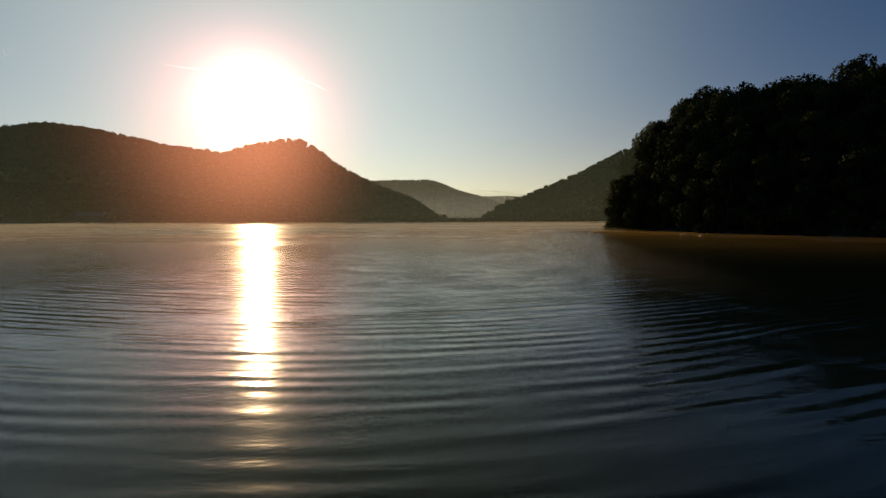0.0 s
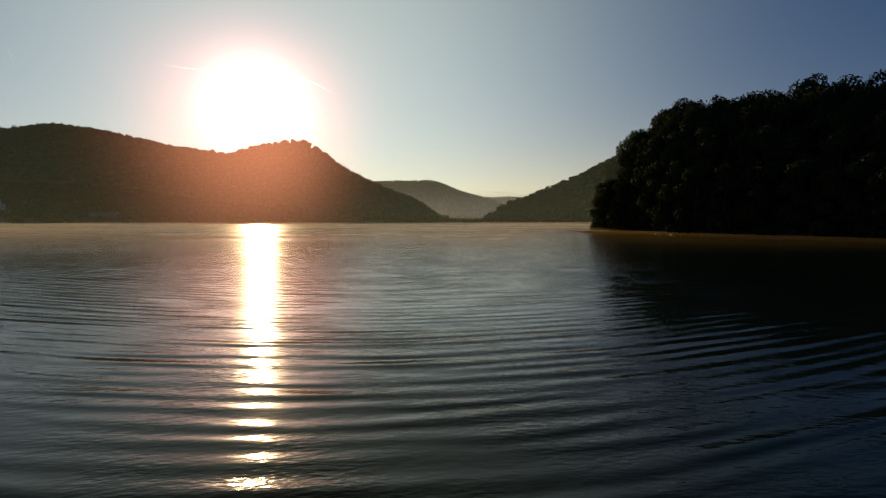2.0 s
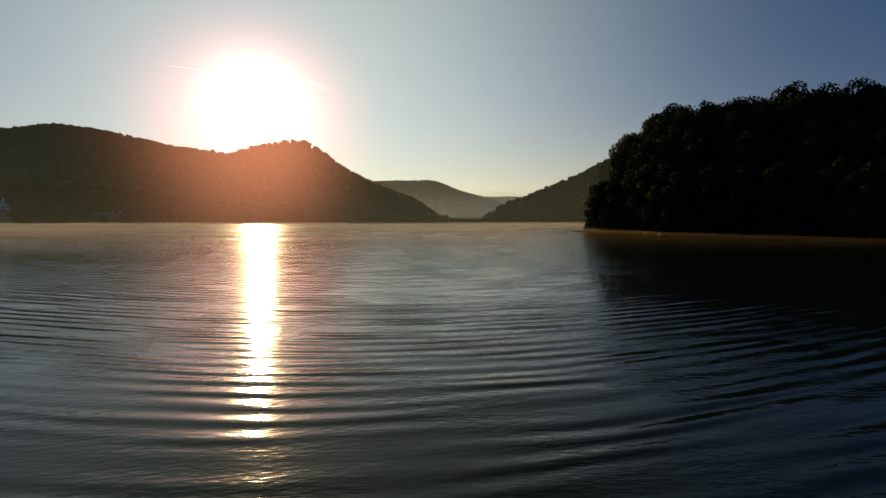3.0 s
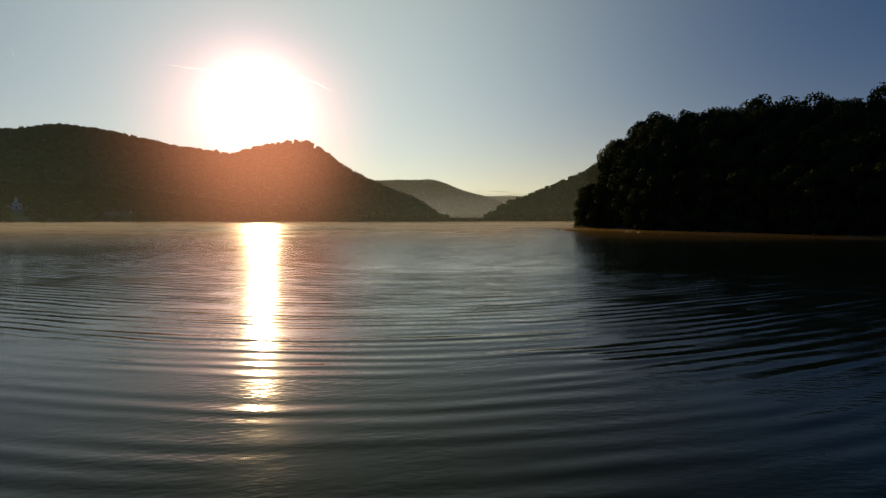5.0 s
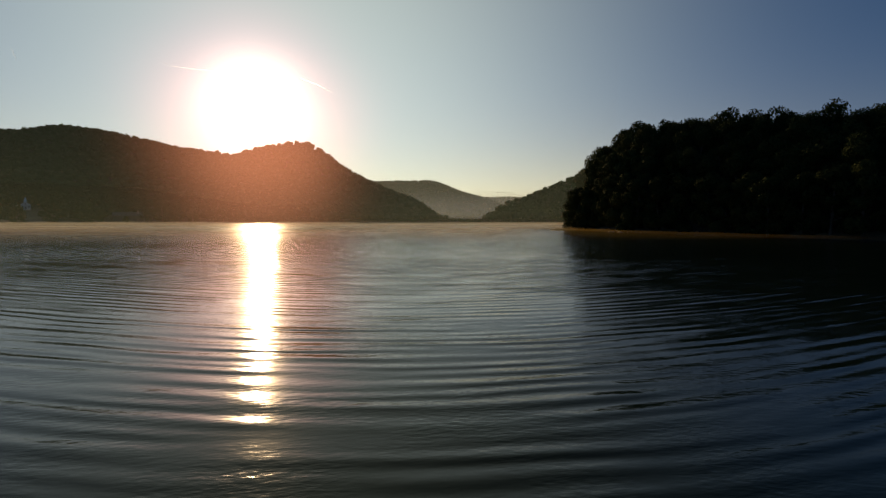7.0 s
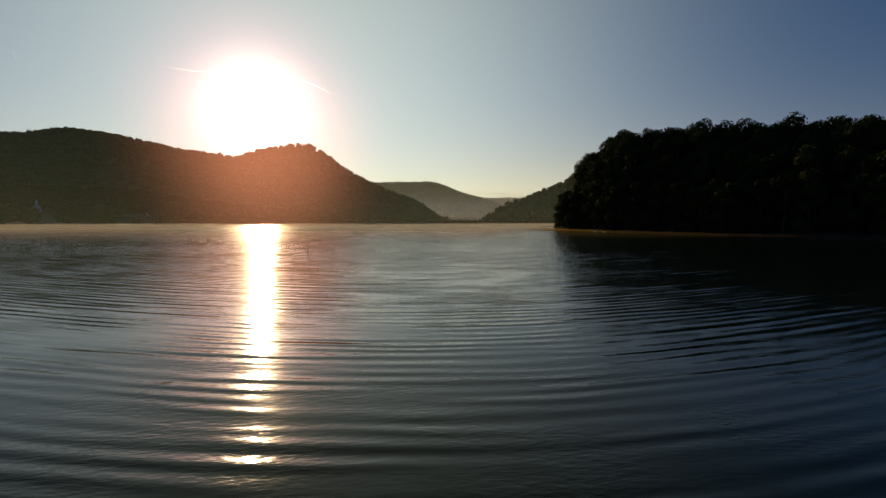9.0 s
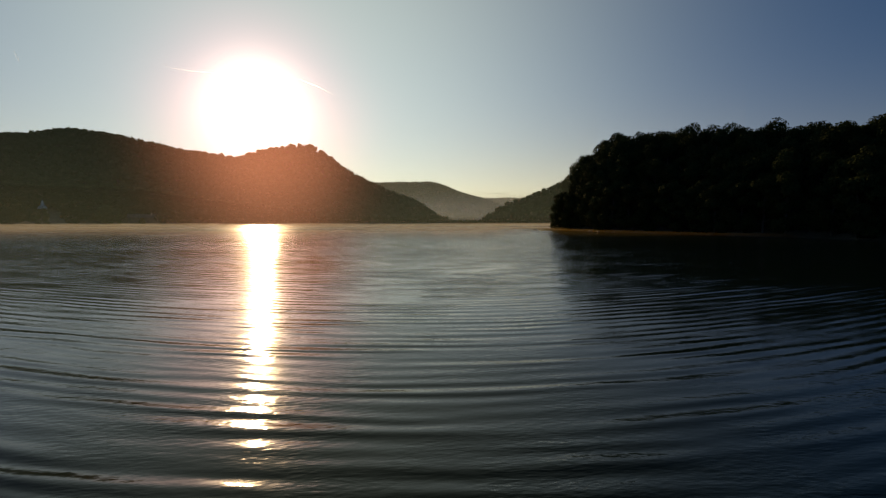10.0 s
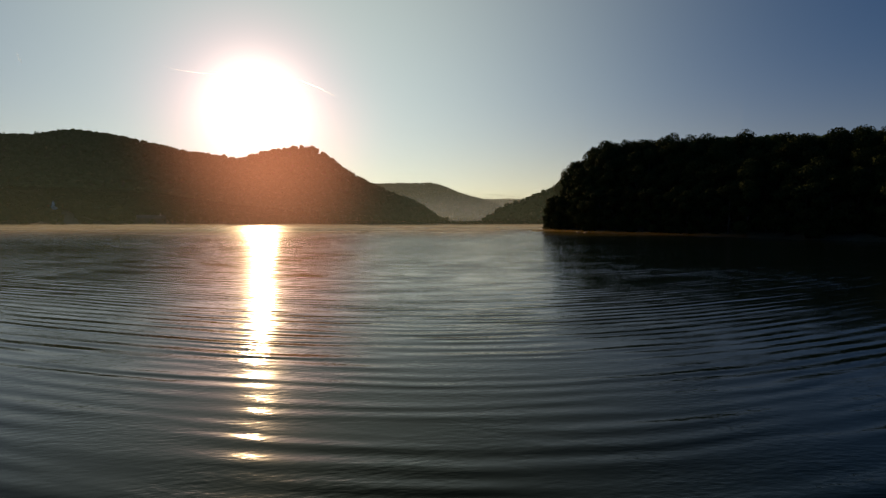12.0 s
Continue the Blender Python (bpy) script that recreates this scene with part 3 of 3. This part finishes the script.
# second mist colour, tinted for the light where the headland mirrors dark
mist_sheet(0, 75, -5, 82, 0.45, 0.15, TINTED_SHORE_MIST, "thin mist with a brown light tint over the headland's dark reflection")

# ---- mist banks in the valley beyond the narrows ----


def mist_bank(x, y, rx, ry, rz):
    bm = bmesh.new()
    bmesh.ops.create_uvsphere(bm, u_segments=40, v_segments=16, radius=1.0)
    for v in bm.verts:
        v.co = Vector((x + v.co.x * rx, y + v.co.y * ry, max(0.4, v.co.z * rz * (1 + 0.25 * fbm(v.co.x * rx, v.co.y * ry, 150)))))
    bmesh.ops.delete(bm, geom=[f for f in bm.faces if f.calc_center_median().y > y or f.calc_center_median().z < 0.5], context="FACES")
    ob = part("mist_bank", bm, VALLEY_MIST, None, "pale bank of morning mist lying in the valley")
    for f in ob.data.polygons:
        f.use_smooth = True
    return tagged(ob, category="mist", kind="stuff")


for bank in ((190, 1120, 260, 110, 70), (150, 1350, 380, 140, 85), (150, 1700, 560, 160, 100)):
    mist_bank(*bank)


# ---- far shore: church, house, trees ----
def on(grid, x, y):
    """Height of a hill's surface near a place."""
    p = grid.reshape(-1, 3)
    d = (p[:, 0] - x) ** 2 + (p[:, 1] - y) ** 2
    i = np.argsort(d)[:4]
    w = 1 / (d[i] + 0.5)
    return float((p[i, 2] * w).sum() / w.sum())


def gable(bm, x0, x1, y0, y1, z0, z1, over=0.3, thick=0.15):
    """A pitched roof of some thickness with its ridge along y."""
    mid = (x0 + x1) / 2
    drop = (z1 - z0) * over / (mid - x0)
    prof = [(x0 - over, z0 - drop), (mid, z1), (x1 + over, z0 - drop), (x1 + over, z0 - drop + thick), (mid, z1 + thick), (x0 - over, z0 - drop + thick)]
    a = [bm.verts.new((x, y0 - over, z)) for x, z in prof]
    b = [bm.verts.new((x, y1 + over, z)) for x, z in prof]
    for k in range(6):
        bm.faces.new((a[k], a[(k + 1) % 6], b[(k + 1) % 6], b[k]))
    for r in (a, b):
        bm.faces.new((r[0], r[1], r[4], r[5]))
        bm.faces.new((r[1], r[2], r[3], r[4]))


def walls(bm, x0, x1, y0, y1, z0, z1, top):
    """House walls with gable ends up to top."""
    mid = (x0 + x1) / 2
    prof = [(x0, z0), (x1, z0), (x1, z1), (mid, top), (x0, z1)]
    a = [bm.verts.new((x, y0, z)) for x, z in prof]
    b = [bm.verts.new((x, y1, z)) for x, z in prof]
    bm.faces.new(a)
    bm.faces.new(b[::-1])
    for k in range(5):
        bm.faces.new((a[k], b[k], b[(k + 1) % 5], a[(k + 1) % 5]))


def window(parent, x, y, z, w, h):
    bm = bmesh.new()
    for x0, x1, z0, z1 in ((x - w / 2 - 0.1, x - w / 2, z, z + h), (x + w / 2, x + w / 2 + 0.1, z, z + h), (x - w / 2 - 0.1, x + w / 2 + 0.1, z + h, z + h + 0.1), (x - w / 2 - 0.15, x + w / 2 + 0.15, z - 0.1, z)):
        box(bm, x0, x1, y - 0.09, y - 0.003, z0, z1)
    frame_ob = part("window", bm, WHITE, parent)
    bm = bmesh.new()
    box(bm, x - w / 2, x + w / 2, y - 0.05, y - 0.003, z, z + h)
    part("pane", bm, DARK_GLASS, frame_ob, "dark window glass")


def church(x, y, z, turn):
    thing = tagged(new("church"), "small white wooden church with a pointed steeple above the shore", "church")
    bm = bmesh.new()
    walls(bm, -2.9, 2.9, 0, 9, -1.0, 3.4, 5.4)
    part("nave", bm, WHITE, thing)
    bm = bmesh.new()
    gable(bm, -2.9, 2.9, 0, 9, 3.4, 5.4)
    part("roof", bm, SHINGLE, thing, "grey shingled roof")
    bm = bmesh.new()
    box(bm, -0.9, 0.9, -1.6, -0.003, -1.0, 6.0)
    box(bm, -1.05, 1.05, -1.75, 0.12, 6.003, 6.2)
    tower = part("tower", bm, WHITE, thing)
    bm = bmesh.new()
    v = [bm.verts.new(p) for p in ((-0.95, -1.65, 6.203), (0.95, -1.65, 6.203), (0.95, 0.05, 6.203), (-0.95, 0.05, 6.203), (0, -0.8, 9.4))]
    bm.faces.new(v[3::-1])
    for k in range(4):
        bm.faces.new((v[k], v[(k + 1) % 4], v[4]))
    part("spire", bm, WHITE, tower, "white pointed spire")
    bm = bmesh.new()
    box(bm, -0.5, 0.5, -1.68, -1.603, -0.2, 2.0)
    part("door", bm, SHINGLE, thing, "dark double door")
    window(thing, 0, -1.6, 3.2, 0.6, 1.2)
    window(thing, -2.0, 0, 1.0, 0.7, 1.6)
    window(thing, 2.0, 0, 1.0, 0.7, 1.6)
    bm = bmesh.new()
    walls(bm, -6.4, -3.6, 1, 5, -1.0, 2.0, 3.0)
    annex = part("annex", bm, WHITE, thing)
    bm = bmesh.new()
    gable(bm, -6.4, -3.6, 1, 5, 2.0, 3.0, 0.2)
    part("annex_roof", bm, SHINGLE, annex, "grey shingled roof")
    thing.matrix_basis = pose(x, y, z, 0, 0, turn) @ Matrix.Scale(0.8, 4)


def lake_house(x, y, z, turn):
    thing = tagged(new("house"), "long low pale house with a light metal roof near the shore", "house")
    bm = bmesh.new()
    walls(bm, -3.2, 3.2, -5.5, 9, -1.5, 2.4, 4.2)
    part("wall", bm, GREY_BOARD, thing)
    bm = bmesh.new()
    gable(bm, -3.2, 3.2, -5.5, 9, 2.4, 4.2, 0.5)
    part("roof", bm, PALE_METAL, thing, "weathered light grey metal roof")
    for k in range(5):
        bm = bmesh.new()
        box(bm, -3.26, -3.203, -4.5 + k * 2.8, -3.5 + k * 2.8, 0.9, 2.1)
        part("window", bm, DARK_GLASS, thing, "dark window glass")
    bm = bmesh.new()
    box(bm, 0.8, 1.4, 6, 6.6, 3.4, 5.3)
    part("chimney", bm, STONE, thing, "short stone chimney")
    thing.matrix_basis = pose(x, y, z, 0, 0, turn)


church(CHURCH.x, CHURCH.y, on(LOW, *CHURCH) + 0.4, 35)
lake_house(HOUSE.x, HOUSE.y, on(LOW, *HOUSE) + 0.6, -62)
willow = broadleaf_tree(77, 11.0, 4.4, 0.1, 1500, "pale green willow on the far lake shore", LEAF_PALE, 0.5)
oak = broadleaf_tree(78, 13.0, 4.6, 0.2, 1500, "rounded broadleaf tree on the far lake shore", LEAF, 0.5)
for k, (x, y, size, model) in enumerate(((-150, 207, 1.0, 0), (-144, 205, 0.8, 0), (-160, 200, 0.9, 1), (-120, 228, 0.7, 1), (-137, 216, 0.42, 0), (-130, 222, 0.36, 1), (-124, 224, 1.0, 1), (-113, 233, 0.8, 0), (-104, 240, 1.0, 1), (-97, 246, 0.9, 1), (-90, 256, 1.0, 1), (-82, 268, 0.9, 0), (-76, 284, 1.0, 1), (-70, 302, 0.9, 1), (-176, 186, 1.0, 1), (-168, 192, 0.8, 0))):
    source = (willow, oak)[model]
    m = pose(x, y, on(LOW, x, y), 0, 0, k * 67)
    if k in (0, 2):
        source.matrix_basis = m
        one = source
    else:
        one = copy_thing(source, m)
    one.scale = (size,) * 3
    tagged(one, group="trees on the far shore")

# ---- ledge and stones at the headland's tip ----
bm = bmesh.new()
bmesh.ops.create_uvsphere(bm, u_segments=36, v_segments=12, radius=1.0)
for v in bm.verts:
    ragged = 1 + 0.22 * fbm(v.co.x * 3, v.co.y * 3, 1.4)
    v.co = Vector((32.0 + v.co.x * 3.3 * ragged, 69.4 + v.co.y * 1.5 * ragged, 0.34 * v.co.z + 0.06 * fbm(v.co.x * 5, v.co.y * 5, 1.0)))
for f in bm.faces:
    f.smooth = True
ledge = part("ledge", bm, GRASSY, None, "low ledge of gravel and short dry grass at the waterline")
tagged(ledge, category="ledge", kind="structure")


random.seed(9)
for k in range(26):
    i = random.randrange(76, 104)
    px, py = SHORE_LINE[i][:2]
    bm = bmesh.new()
    bmesh.ops.create_icosphere(bm, subdivisions=2, radius=1.0)
    r = random.uniform(0.15, 0.5)
    for v in bm.verts:
        v.co = v.co * (1 + 0.3 * noise.noise(v.co * 1.3 + Vector((k, 0, 0))))
        v.co = Vector((v.co.x * r * 1.3, v.co.y * r, v.co.z * r * 0.6))
    stone = part("stone", bm, STONE, None, "grey water-worn stone at the waterline")
    tagged(stone, category="stone", group="stones on the shore")
    x, y = px + random.uniform(-0.8, 0.5), py + random.uniform(-0.6, 0.6)
    stone.matrix_basis = pose(x, y, max(0.02, headland_z(x, y)), 0, 0, random.uniform(0, 360))

# ---- contrails high in the sky ----
def ice_material(thin, thick):
    m = Mat("contrail_ice")
    lit, clear = m.n.new("ShaderNodeBsdfRefraction"), m.n.new("ShaderNodeBsdfTransparent")
    lit.inputs["Roughness"].default_value, lit.inputs["IOR"].default_value = 0.75, 1.05
    m.l.new(m.mix_shader(m.rng(m.noise(0.02, 3), 0.3, 0.7, thin, thick), clear.outputs[0], lit.outputs[0]), m.out.inputs[0])
    return m.m


def contrail(points, girth, material, label):
    pts = [Vector(p) for p in along(points, 14)]
    for i, p in enumerate(pts):
        p.z += girth * 0.8 * noise.noise((i * 0.7, girth, 3.0))
    bm = bmesh.new()
    tube(bm, pts, [girth * (0.15 + math.sin(math.pi * (i + 0.5) / 14) * (0.7 + 0.3 * noise.noise((i * 1.3, 1.0, girth)))) for i in range(14)], 8)
    ob = part("contrail", bm, material, None, label)
    tagged(ob, category="contrail", kind="stuff")


contrail([(-2365, 3093, 1009), (-2352, 3090, 979), (-2338, 3087, 945)], 6.0, ice_material(0.4, 0.8), "short faint white contrail in the blue sky")
contrail([(-1479, 3029, 938), (-1439, 3025, 911), (-1304, 3015, 891), (-1150, 3004, 877)], 4.5, ice_material(0.02, 0.12), "thin white wisp of contrail beside the sun's glow")
contrail([(-660, 2968, 842), (-526, 2956, 786), (-456, 2950, 748)], 5.0, ice_material(0.03, 0.14), "faint white wisp of contrail fading out of the sun's glow")
